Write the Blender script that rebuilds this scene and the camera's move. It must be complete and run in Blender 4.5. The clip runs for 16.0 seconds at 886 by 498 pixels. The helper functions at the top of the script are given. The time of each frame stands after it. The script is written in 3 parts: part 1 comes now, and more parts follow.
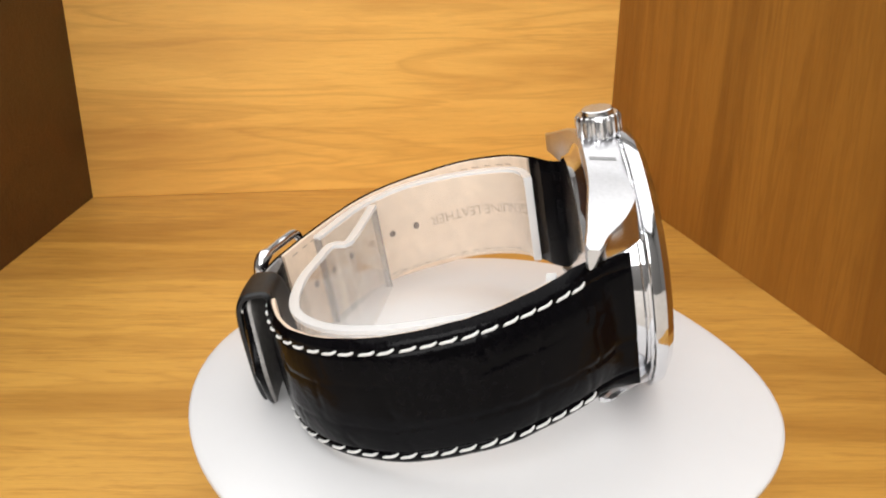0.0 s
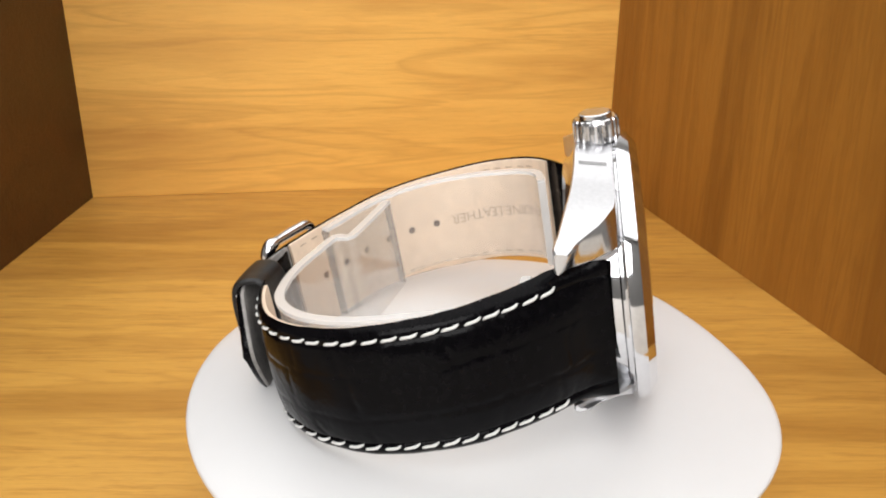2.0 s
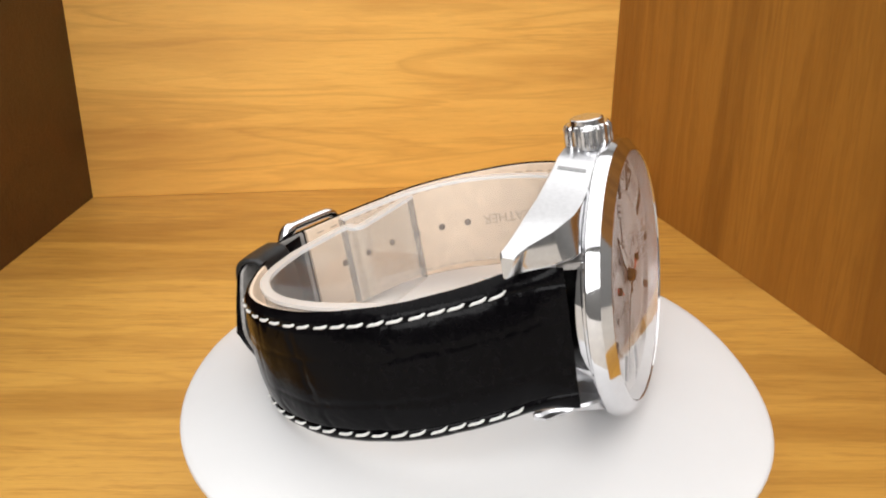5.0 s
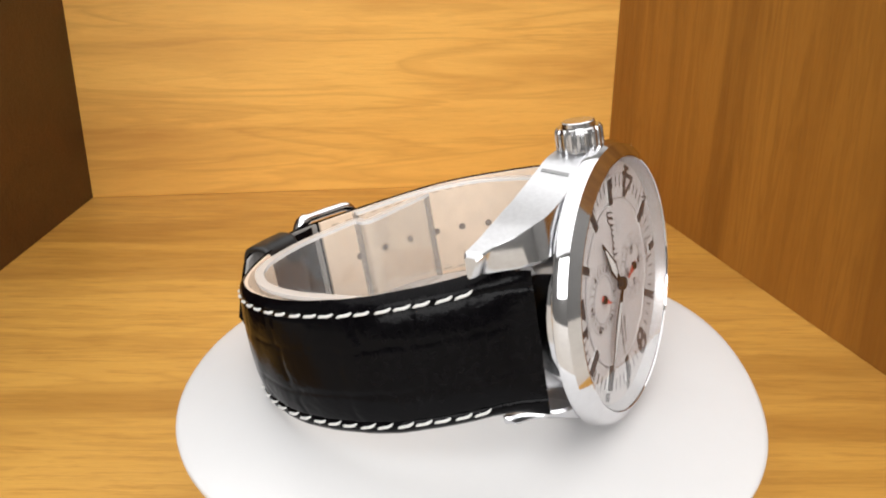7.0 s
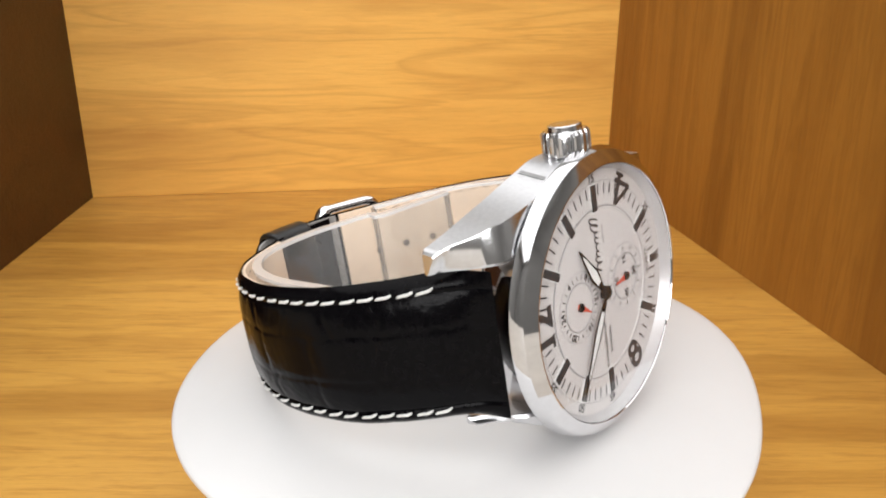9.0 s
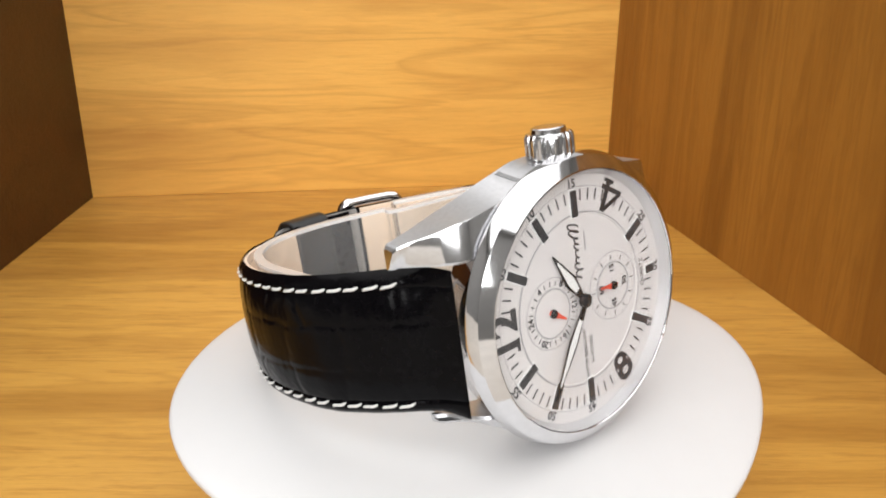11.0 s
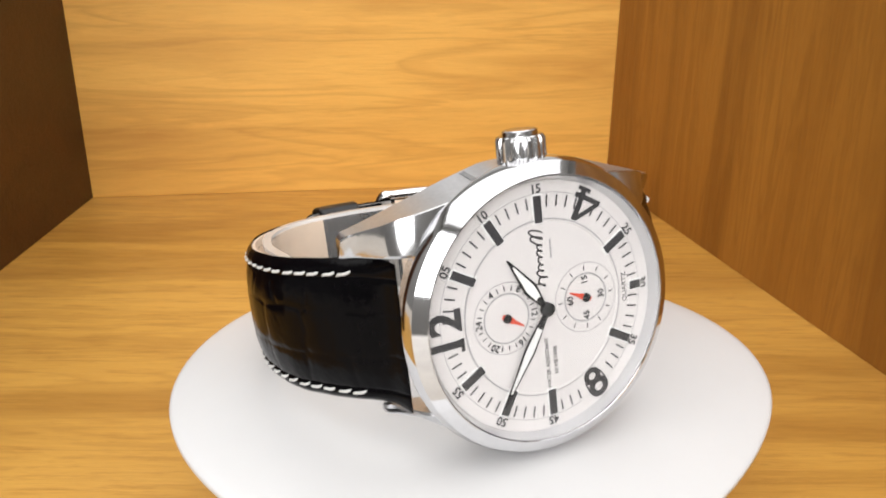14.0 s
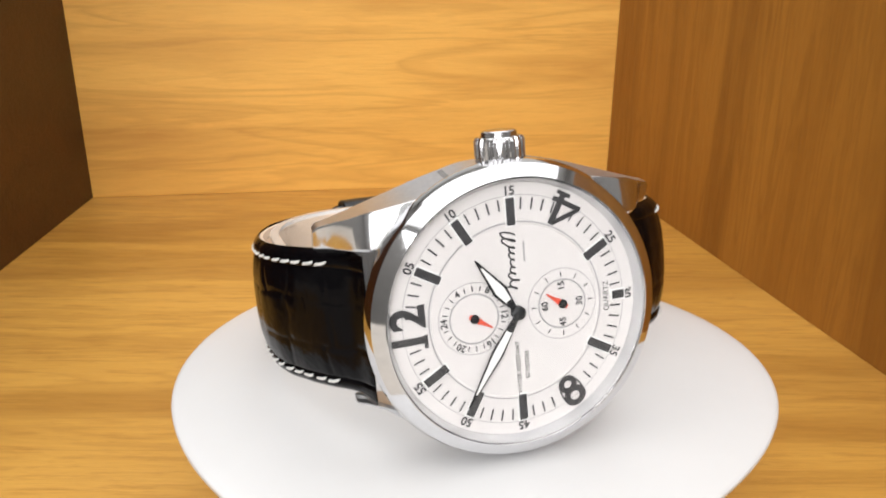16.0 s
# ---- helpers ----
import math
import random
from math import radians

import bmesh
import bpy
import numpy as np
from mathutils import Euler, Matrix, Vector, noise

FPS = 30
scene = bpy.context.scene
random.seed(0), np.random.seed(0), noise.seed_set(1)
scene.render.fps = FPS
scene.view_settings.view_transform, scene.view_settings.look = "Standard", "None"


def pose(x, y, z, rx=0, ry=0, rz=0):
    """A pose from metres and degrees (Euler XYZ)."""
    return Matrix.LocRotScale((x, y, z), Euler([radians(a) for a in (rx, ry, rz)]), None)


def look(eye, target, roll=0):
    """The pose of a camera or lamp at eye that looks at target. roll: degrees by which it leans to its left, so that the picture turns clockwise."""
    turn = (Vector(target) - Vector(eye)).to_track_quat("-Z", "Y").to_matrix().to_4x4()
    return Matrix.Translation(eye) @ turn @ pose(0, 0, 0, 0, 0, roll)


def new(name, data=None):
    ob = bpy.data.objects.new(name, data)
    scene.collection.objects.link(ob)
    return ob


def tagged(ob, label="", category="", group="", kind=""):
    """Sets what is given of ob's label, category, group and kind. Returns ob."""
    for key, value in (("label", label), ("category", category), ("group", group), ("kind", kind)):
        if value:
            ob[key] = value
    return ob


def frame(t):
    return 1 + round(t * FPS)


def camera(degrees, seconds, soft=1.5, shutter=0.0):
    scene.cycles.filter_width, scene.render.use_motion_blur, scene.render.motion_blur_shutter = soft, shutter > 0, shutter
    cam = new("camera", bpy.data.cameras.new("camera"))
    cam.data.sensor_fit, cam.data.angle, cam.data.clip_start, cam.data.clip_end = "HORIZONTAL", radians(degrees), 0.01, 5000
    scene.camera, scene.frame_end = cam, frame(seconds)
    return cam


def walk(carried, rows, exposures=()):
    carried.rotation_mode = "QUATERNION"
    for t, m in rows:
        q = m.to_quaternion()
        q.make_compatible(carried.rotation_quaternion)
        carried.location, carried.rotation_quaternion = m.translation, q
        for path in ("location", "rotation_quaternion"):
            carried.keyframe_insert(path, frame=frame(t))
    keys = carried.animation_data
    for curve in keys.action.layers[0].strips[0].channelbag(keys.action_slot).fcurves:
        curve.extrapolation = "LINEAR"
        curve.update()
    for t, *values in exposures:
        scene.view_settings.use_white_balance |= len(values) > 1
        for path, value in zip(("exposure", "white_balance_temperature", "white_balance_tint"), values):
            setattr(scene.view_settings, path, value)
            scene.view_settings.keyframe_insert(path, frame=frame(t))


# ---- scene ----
# ---------------------------------------------------------------- camera
cam = camera(54.93, 16.0, soft=2.0)
EYE_Z = 0.113
eye_pose = pose(-0.00623, -0.13807, EYE_Z, 90 - 22.02, 0, 0) @ pose(0, 0, 0, 0, 0, 0.38)
walk(cam, [(0.0, eye_pose), (16.0, eye_pose)], exposures=[(0.0, 0.0), (16.0, 0.0)])

# ---------------------------------------------------------------- world and lights
world = bpy.data.worlds.new("room_air")
scene.world = world
world.use_nodes = True
world.node_tree.nodes["Background"].inputs["Color"].default_value = (1.0, 0.97, 0.93, 1)
world.node_tree.nodes["Background"].inputs["Strength"].default_value = 0.25


def area_lamp(name, eye, target, size_x, size_y, watts, colour):
    data = bpy.data.lights.new(name, "AREA")
    data.shape, data.size, data.size_y, data.energy, data.color = "RECTANGLE", size_x, size_y, watts, colour
    ob = new(name, data)
    ob.matrix_basis = look(eye, target)
    return ob


area_lamp("ceiling_panel_light", (0.0, -0.15, 1.52), (0.0, -0.15, 0), 2.8, 2.7, 42.0, (0.99, 0.985, 0.985))
# fill lamp added behind the camera to brighten the back panel; no window there
area_lamp("front_fill_light", (-0.15, -1.5, 0.75), (0.0, 0.1, 0.05), 1.3, 0.9, 21, (0.99, 0.985, 0.985))


# ---------------------------------------------------------------- materials
def material(name):
    m = bpy.data.materials.new(name)
    m.use_nodes = True
    nt = m.node_tree
    return m, nt, nt.nodes["Principled BSDF"]


def node(nt, kind, **values):
    n = nt.nodes.new(kind)
    for key, value in values.items():
        n.inputs[key.replace("_", " ")].default_value = value
    return n


def ramp(nt, fac, stops):
    n = nt.nodes.new("ShaderNodeValToRGB")
    while len(n.color_ramp.elements) < len(stops):
        n.color_ramp.elements.new(0.5)
    for e, (at, col) in zip(n.color_ramp.elements, stops):
        e.position, e.color = at, (*col, 1)
    nt.links.new(fac, n.inputs[0])
    return n


def plain(name, colour, rough=0.5, metal=0.0, grain=0.0, grain_scale=400.0, bump=0.0, coat=0.0):
    m, nt, b = material(name)
    b.inputs["Base Color"].default_value = (*colour, 1)
    b.inputs["Roughness"].default_value, b.inputs["Metallic"].default_value = rough, metal
    b.inputs["Coat Weight"].default_value = coat
    if grain or bump:
        tc = nt.nodes.new("ShaderNodeTexCoord")
        n1 = node(nt, "ShaderNodeTexNoise", Scale=grain_scale, Detail=6.0, Roughness=0.6)
        nt.links.new(tc.outputs["Object"], n1.inputs["Vector"])
        lo = tuple(c * (1 - grain) for c in colour)
        hi = tuple(min(1, c * (1 + grain)) for c in colour)
        r = ramp(nt, n1.outputs["Fac"], [(0.3, lo), (0.7, hi)])
        nt.links.new(r.outputs[0], b.inputs["Base Color"])
        if bump:
            bp = node(nt, "ShaderNodeBump", Strength=bump, Distance=0.0003)
            nt.links.new(n1.outputs["Fac"], bp.inputs["Height"])
            nt.links.new(bp.outputs[0], b.inputs["Normal"])
    return m


def wood(name, stretch, light, mid, dark, seed, rough=0.42, flecks=0.5, figure=0.5):
    """Oak veneer; stretch gives the texture scale per axis (small along the grain), flecks the weight of the open pores, figure that of the wide growth bands."""
    m, nt, b = material(name)
    tc = nt.nodes.new("ShaderNodeTexCoord")
    mp = nt.nodes.new("ShaderNodeMapping")
    mp.inputs["Scale"].default_value, mp.inputs["Location"].default_value = stretch, (seed, seed * 1.7, seed * 0.6)
    nt.links.new(tc.outputs["Object"], mp.inputs["Vector"])

    def layer(scale, detail, rough_, bend):
        n = node(nt, "ShaderNodeTexNoise", Scale=scale, Detail=detail, Roughness=rough_, Distortion=bend)
        nt.links.new(mp.outputs[0], n.inputs["Vector"])
        return n.outputs["Fac"]

    def blend(weight, under, over):
        n = nt.nodes.new("ShaderNodeMix")
        n.data_type = "RGBA"
        for value, slot in ((weight, 0), (under, 6), (over, 7)):
            if isinstance(value, (int, float)):
                n.inputs[slot].default_value = value
            elif isinstance(value, tuple):
                n.inputs[slot].default_value = (*value, 1)
            else:
                nt.links.new(value, n.inputs[slot])
        return n.outputs[2]

    def grey(v):
        return (v, v, v)

    # slow change of tone, then growth bands of uneven width that fade in and out
    tone = ramp(nt, layer(0.9, 2.0, 0.5, 0.4), [(0.32, mid), (0.66, light)]).outputs[0]
    bands = ramp(nt, layer(1.6, 4.0, 0.58, 0.9), [(0.36, grey(figure)), (0.47, grey(figure * 0.35)), (0.56, grey(0))]).outputs[0]
    tone = blend(bands, tone, dark)
    lines = ramp(nt, layer(4.5, 3.0, 0.55, 1.0), [(0.40, grey(0)), (0.48, grey(figure * 0.55)), (0.54, grey(0))]).outputs[0]
    tone = blend(lines, tone, dark)
    # short open pores and fine fibre
    pores = layer(30.0, 3.0, 0.7, 0.3)
    tone = blend(ramp(nt, pores, [(0.30, grey(flecks)), (0.43, grey(flecks * 0.3)), (0.5, grey(0))]).outputs[0], tone, dark)
    fine = layer(75.0, 4.0, 0.7, 0.2)
    tone = blend(ramp(nt, fine, [(0.3, grey(0.12)), (0.55, grey(0))]).outputs[0], tone, dark)
    nt.links.new(tone, b.inputs["Base Color"])
    bp = node(nt, "ShaderNodeBump", Strength=0.3, Distance=0.0004)
    nt.links.new(pores, bp.inputs["Height"]), nt.links.new(bp.outputs[0], b.inputs["Normal"])
    gloss = ramp(nt, fine, [(0.3, grey(rough + 0.08)), (0.7, grey(rough - 0.05))])
    nt.links.new(gloss.outputs[0], b.inputs["Roughness"])
    return m


def see_through(name, tint, gloss_rough, ior, haze):
    """Clear plastic: light goes straight through, gloss by Fresnel, a little haze."""
    m, nt, b = material(name)
    nt.nodes.remove(b)
    out = nt.nodes["Material Output"]
    clear = nt.nodes.new("ShaderNodeBsdfTransparent")
    clear.inputs[0].default_value = (*tint, 1)
    gloss = nt.nodes.new("ShaderNodeBsdfGlossy")
    gloss.inputs["Roughness"].default_value = gloss_rough
    fres = node(nt, "ShaderNodeLayerWeight", Blend=ior)
    milk = nt.nodes.new("ShaderNodeBsdfDiffuse")
    milk.inputs[0].default_value = (0.85, 0.85, 0.85, 1)
    m1, m2 = nt.nodes.new("ShaderNodeMixShader"), nt.nodes.new("ShaderNodeMixShader")
    m1.inputs[0].default_value = haze
    nt.links.new(clear.outputs[0], m1.inputs[1]), nt.links.new(milk.outputs[0], m1.inputs[2])
    nt.links.new(fres.outputs['Facing'], m2.inputs[0])
    nt.links.new(m1.outputs[0], m2.inputs[1]), nt.links.new(gloss.outputs[0], m2.inputs[2])
    nt.links.new(m2.outputs[0], out.inputs[0])
    return m


OAK_BACK = wood("oak_back", (1.5, 17, 17), (0.92, 0.53, 0.122), (0.83, 0.455, 0.094), (0.52, 0.235, 0.04), 3.0, flecks=0.2, figure=0.66)
OAK_FLOOR = wood("oak_floor", (2.0, 20, 20), (0.66, 0.362, 0.077), (0.585, 0.308, 0.058), (0.32, 0.138, 0.021), 11.0, rough=0.36, flecks=0.55, figure=0.52)
# weak grazing light on the right panel is painted in as browner oak
OAK_SIDE_DIM = wood("oak_side_dim", (28, 28, 2.2), (0.39, 0.172, 0.0255), (0.335, 0.14, 0.0188), (0.195, 0.072, 0.0083), 7.0, flecks=0.3, figure=0.58)
# the left panel gets no direct light; its shade is put into this colour
OAK_SHADED = wood("oak_shaded", (24, 2.4, 24), (0.07, 0.022, 0.0036), (0.048, 0.0145, 0.0025), (0.03, 0.0088, 0.0017), 5.0)
PALE = plain("pale_paint", (0.78, 0.78, 0.77), 0.8, grain=0.03, grain_scale=6)
PAINT = plain("wall_paint", (0.30, 0.292, 0.28), 0.8, grain=0.03, grain_scale=6)
DESK = plain("desk_top", (0.55, 0.5, 0.44), 0.5, grain=0.08, grain_scale=20)
WHITE = plain("white_plastic", (0.705, 0.70, 0.70), 0.3, grain=0.015, grain_scale=60, bump=0.05)
STEEL = plain("polished_steel", (0.72, 0.72, 0.735), 0.07, 1.0, grain=0.03, grain_scale=900)
RING = plain("silver_ring", (0.68, 0.675, 0.68), 0.32, 0.5, grain=0.03, grain_scale=2000)
SLOT = plain("slot_grey", (0.30, 0.30, 0.30), 0.45, 0.8, grain=0.1, grain_scale=1500)
SATIN = plain("satin_steel", (0.66, 0.66, 0.67), 0.17, 1.0, grain=0.05, grain_scale=1500)
BRUSHED = plain("brushed_steel", (0.62, 0.62, 0.635), 0.34, 1.0, grain=0.06, grain_scale=1500, bump=0.05)


def crocodile(name):
    """Black embossed leather: broad scales parted by creases, and fine pores."""
    m, nt, b = material(name)
    tc = nt.nodes.new("ShaderNodeTexCoord")
    mp = nt.nodes.new("ShaderNodeMapping")
    mp.inputs["Scale"].default_value = (0.75, 1, 1)
    nt.links.new(tc.outputs["Object"], mp.inputs["Vector"])
    folds = node(nt, "ShaderNodeTexNoise", Scale=210.0, Detail=3.0, Roughness=0.55, Distortion=0.8)
    nt.links.new(mp.outputs[0], folds.inputs["Vector"])
    pores = node(nt, "ShaderNodeTexNoise", Scale=900.0, Detail=4.0)
    nt.links.new(tc.outputs["Object"], pores.inputs["Vector"])
    b1 = node(nt, "ShaderNodeBump", Strength=0.22, Distance=0.0006)
    nt.links.new(folds.outputs["Fac"], b1.inputs["Height"])
    b2 = node(nt, "ShaderNodeBump", Strength=0.3, Distance=0.0002)
    nt.links.new(pores.outputs["Fac"], b2.inputs["Height"]), nt.links.new(b1.outputs[0], b2.inputs["Normal"])
    nt.links.new(b2.outputs[0], b.inputs["Normal"])
    col = ramp(nt, pores.outputs["Fac"], [(0.3, (0.0012, 0.0011, 0.0015)), (0.7, (0.003, 0.0026, 0.0033))])
    nt.links.new(col.outputs[0], b.inputs["Base Color"])
    b.inputs["Roughness"].default_value = 0.17
    b.inputs["Specular IOR Level"].default_value = 0.08
    return m


LEATHER = crocodile("black_leather")
SMOOTH_LEATHER = plain("smooth_black_leather", (0.004, 0.004, 0.0045), 0.4, grain=0.4, grain_scale=700, bump=0.15)
LINING = plain("nude_leather", (0.78, 0.61, 0.46), 0.55, grain=0.09, grain_scale=350, bump=0.15)
TAIL_EDGE = plain("grey_leather_edge", (0.26, 0.245, 0.23), 0.5, grain=0.25, grain_scale=900)
THREAD = plain("white_thread", (0.74, 0.735, 0.715), 0.7, grain=0.1, grain_scale=4000, bump=0.3)
DIAL = plain("dial_white", (0.74, 0.708, 0.692), 0.35, grain=0.012, grain_scale=3000, bump=0.05)
DIAL_RING = plain("dial_ring_white", (0.78, 0.755, 0.745), 0.4, grain=0.012, grain_scale=3000)
INK = plain("dial_ink", (0.048, 0.047, 0.05), 0.4, grain=0.15, grain_scale=3000)
GREY_INK = plain("grey_ink", (0.42, 0.41, 0.41), 0.5, grain=0.05, grain_scale=3000)
BLACK = plain("black_enamel", (0.02, 0.02, 0.022), 0.25, grain=0.1, grain_scale=2000)
LUME = plain("white_lume", (0.86, 0.86, 0.84), 0.5, grain=0.02, grain_scale=3000)
RED = plain("red_enamel", (0.72, 0.09, 0.05), 0.4, grain=0.05, grain_scale=3000)
STAMP = plain("stamped_ink", (0.47, 0.35, 0.255), 0.6, grain=0.2, grain_scale=2000)
HOLE = plain("hole_dark", (0.16, 0.11, 0.08), 0.7, grain=0.2, grain_scale=2000)
CLEAR = see_through("clear_plastic", (0.985, 0.985, 0.98), 0.08, 0.14, 0.06)
EDGE_CLEAR = see_through("clear_edge", (0.72, 0.70, 0.68), 0.2, 0.2, 0.1)
FROST = see_through("clear_rim", (0.97, 0.97, 0.965), 0.2, 0.2, 0.5)
m_glass, nt_glass, b_glass = material("crystal_glass")
b_glass.inputs["Transmission Weight"].default_value, b_glass.inputs["Roughness"].default_value = 1.0, 0.0
b_glass.inputs["IOR"].default_value = 1.3
GLASS = m_glass

# ---------------------------------------------------------------- building helpers
MM = 0.001


def mesh_from(bm, name, mat, smooth=True, angle=40):
    bmesh.ops.recalc_face_normals(bm, faces=bm.faces)
    me = bpy.data.meshes.new(name)
    bm.to_mesh(me)
    bm.free()
    me.materials.append(mat)
    if smooth:
        me.shade_smooth()
        me.set_sharp_from_angle(angle=radians(angle))
    return me


def part(name, bm, mat, parent, label="", smooth=True, angle=40):
    ob = new(name, mesh_from(bm, name, mat, smooth, angle))
    ob.parent = parent
    return tagged(ob, label=label)


def loft(rings, closed=True, cap=True, loop=False):
    """A skin over rings of points; closed: each ring closes; loop: the last ring meets the first."""
    bm = bmesh.new()
    vs = [[bm.verts.new(p) for p in ring] for ring in rings]
    n = len(rings[0])
    pairs = list(zip(vs, vs[1:])) + ([(vs[-1], vs[0])] if loop else [])
    for a, b in pairs:
        for i in range(n if closed else n - 1):
            j = (i + 1) % n
            bm.faces.new((a[i], a[j], b[j], b[i]))
    if cap and not loop and closed:
        bm.faces.new(list(reversed(vs[0])))
        bm.faces.new(vs[-1])
    return bm


def lathe(profile, n=96, closed=False):
    """Turn (radius, z) points, in mm, about the z axis."""
    bm = bmesh.new()
    rows = []
    for r, z in profile:
        if r < 1e-6:
            rows.append([bm.verts.new((0, 0, z * MM))] * n)
        else:
            rows.append([bm.verts.new((r * MM * math.cos(2 * math.pi * k / n), r * MM * math.sin(2 * math.pi * k / n), z * MM)) for k in range(n)])
    pairs = list(zip(rows, rows[1:])) + ([(rows[-1], rows[0])] if closed else [])
    for a, b in pairs:
        for i in range(n):
            j = (i + 1) % n
            quad = [a[i], a[j], b[j], b[i]]
            uniq = list(dict.fromkeys(quad))
            if len(uniq) > 2:
                bm.faces.new(uniq)
    return bm


def move(bm, m):
    bmesh.ops.transform(bm, matrix=m, verts=bm.verts)
    return bm


def board(size, bevel=0.0008):
    bm = bmesh.new()
    bmesh.ops.create_cube(bm, size=1)
    bmesh.ops.scale(bm, vec=size, verts=bm.verts)
    bmesh.ops.bevel(bm, geom=bm.edges[:], offset=bevel, segments=2, affect="EDGES")
    return bm


def catmull(points, step):
    """Points evenly spaced along a smooth curve through the given ones."""
    p = [Vector(q) for q in points]
    p = [2 * p[0] - p[1]] + p + [2 * p[-1] - p[-2]]
    fine = []
    for a, b, c, d in zip(p, p[1:], p[2:], p[3:]):
        for k in range(24):
            t = k / 24
            fine.append(0.5 * (2 * b + (c - a) * t + (2 * a - 5 * b + 4 * c - d) * t * t + (3 * b - a - 3 * c + d) * t ** 3))
    fine.append(p[-2])
    out, left = [fine[0]], step
    for a, b in zip(fine, fine[1:]):
        while (b - a).length >= left:
            a = a + (b - a).normalized() * left
            out.append(a)
            left = step
        left -= (b - a).length
    return out


def spline(xs, ys, x):
    return float(np.interp(x, xs, ys))


def eased(xs, ys, x):
    """A smooth curve through keyed values, without overshoot."""
    d = [(b - a) / (q - p) for a, b, p, q in zip(ys, ys[1:], xs, xs[1:])]
    m = [d[0]] + [0.0 if a * b <= 0 else 2 * a * b / (a + b) for a, b in zip(d, d[1:])] + [d[-1]]
    i = max(0, min(len(xs) - 2, sum(1 for k in xs if k <= x) - 1))
    h = xs[i + 1] - xs[i]
    t = (x - xs[i]) / h
    return ((1 + 2 * t) * (1 - t) ** 2 * ys[i] + t * (1 - t) ** 2 * h * m[i] + t * t * (3 - 2 * t) * ys[i + 1] + t * t * (t - 1) * h * m[i + 1])


def flat_text(text, size, bold=0.0):
    """A mesh of letters, centred on the origin, size in mm."""
    cu = bpy.data.curves.new("letters", "FONT")
    cu.body, cu.size, cu.align_x, cu.align_y, cu.extrude = text, size * MM, "CENTER", "CENTER", 0.00002
    cu.resolution_u, cu.offset = 3, bold * MM
    ob = bpy.data.objects.new("letters", cu)
    scene.collection.objects.link(ob)
    bpy.context.view_layer.update()
    me = bpy.data.meshes.new_from_object(ob)
    bpy.data.objects.remove(ob)
    bm = bmesh.new()
    bm.from_mesh(me)
    bpy.data.meshes.remove(me)
    return bm


# ---------------------------------------------------------------- the cabinet and the room
def wall_between(name, a, b, height, thick, mat, label, base=0.0, side=1):
    """An upright board whose inner face runs from a to b; side says on which side of a->b its body lies."""
    a, b = Vector((*a, 0)), Vector((*b, 0))
    d = b - a
    bm = board((d.length, thick, height), 0.0002)
    ob = new(name, mesh_from(bm, name, mat, angle=30))
    ob.matrix_basis = Matrix.Translation((a + b) / 2 + Vector((0, 0, base + height / 2))) @ pose(0, 0, 0, 0, 0, math.degrees(math.atan2(d.y, d.x))) @ pose(0, side * thick / 2, 0)
    return tagged(ob, label=label, category="wall", kind="structure")


CORNER_L, CORNER_R = Vector((-0.1506, 0.1953)), Vector((0.0656, 0.2234))
along = (CORNER_R - CORNER_L).normalized()
right_dir = Vector((0.0432, -0.1664)).normalized()
left_dir = Vector((-0.02, -1.0)).normalized()
wall_between("wall_back", CORNER_L - along * 0.018, CORNER_R + along * 0.018, 0.17, 0.018, OAK_BACK, "honey oak veneer back panel with level grain", side=1)
wall_between("wall_right", CORNER_R, CORNER_R + right_dir * 0.275, 0.17, 0.018, OAK_SIDE_DIM, "oak veneer side panel with upright grain, browned for its weaker light", side=1)
wall_between("wall_left", CORNER_L + left_dir * 0.20, CORNER_L, 0.17, 0.018, OAK_SHADED, "wooden side panel, its shade painted in as dark brown", side=1)

bm = board((0.60, 0.36, 0.018), 0.0004)
floor_board = new("floor", mesh_from(bm, "floor", OAK_FLOOR))
floor_board.matrix_basis = pose(-0.02, 0.12, -0.009)
tagged(floor_board, label="honey oak veneer shelf board with streaky grain", category="floor", kind="structure")

bm = board((1.6, 0.9, 0.755), 0.003)
desk = new("counter", mesh_from(bm, "counter", DESK))
desk.matrix_basis = pose(0, 0, -0.3957)
tagged(desk, label="plain pale counter under the cabinet", category="counter", kind="structure")


def room():
    w, d, lo, hi, th = 3.4, 3.4, -0.78, 1.6, 0.1
    for name, size, at in (("wall_room_north", (w, th, hi - lo), (0, d / 2, (hi + lo) / 2)), ("wall_room_south", (w, th, hi - lo), (0, -d / 2, (hi + lo) / 2)),
                           ("wall_room_east", (th, d - th - 0.004, hi - lo), (w / 2, 0, (hi + lo) / 2)), ("wall_room_west", (th, d - th - 0.004, hi - lo), (-w / 2, 0, (hi + lo) / 2)),
                           ("ceiling", (w + th, d + th, th), (0, 0, hi + th / 2 + 0.002)), ("floor_room", (w + th, d + th, th), (0, 0, lo - th / 2 - 0.002))):
        ob = new(name, mesh_from(board(size, 0.002), name, PALE if name in ("ceiling", "wall_room_north") else PAINT))
        ob.matrix_basis = pose(*at)
        tagged(ob, label="plain off-white painted surface of the room", category=name.split("_")[0], kind="structure")


room()

# ---------------------------------------------------------------- the turning stand
STAND_TILT = 0.045


def stand_radius(a):
    return (52.2 - 0.95 * math.cos(a) - 1.05 * math.sin(a) + 1.15 * math.cos(2 * a) + 0.28 * math.sin(2 * a)
            + 0.7 * math.cos(3 * a) + 0.55 * math.sin(3 * a) + 0.95 * math.cos(4 * a))


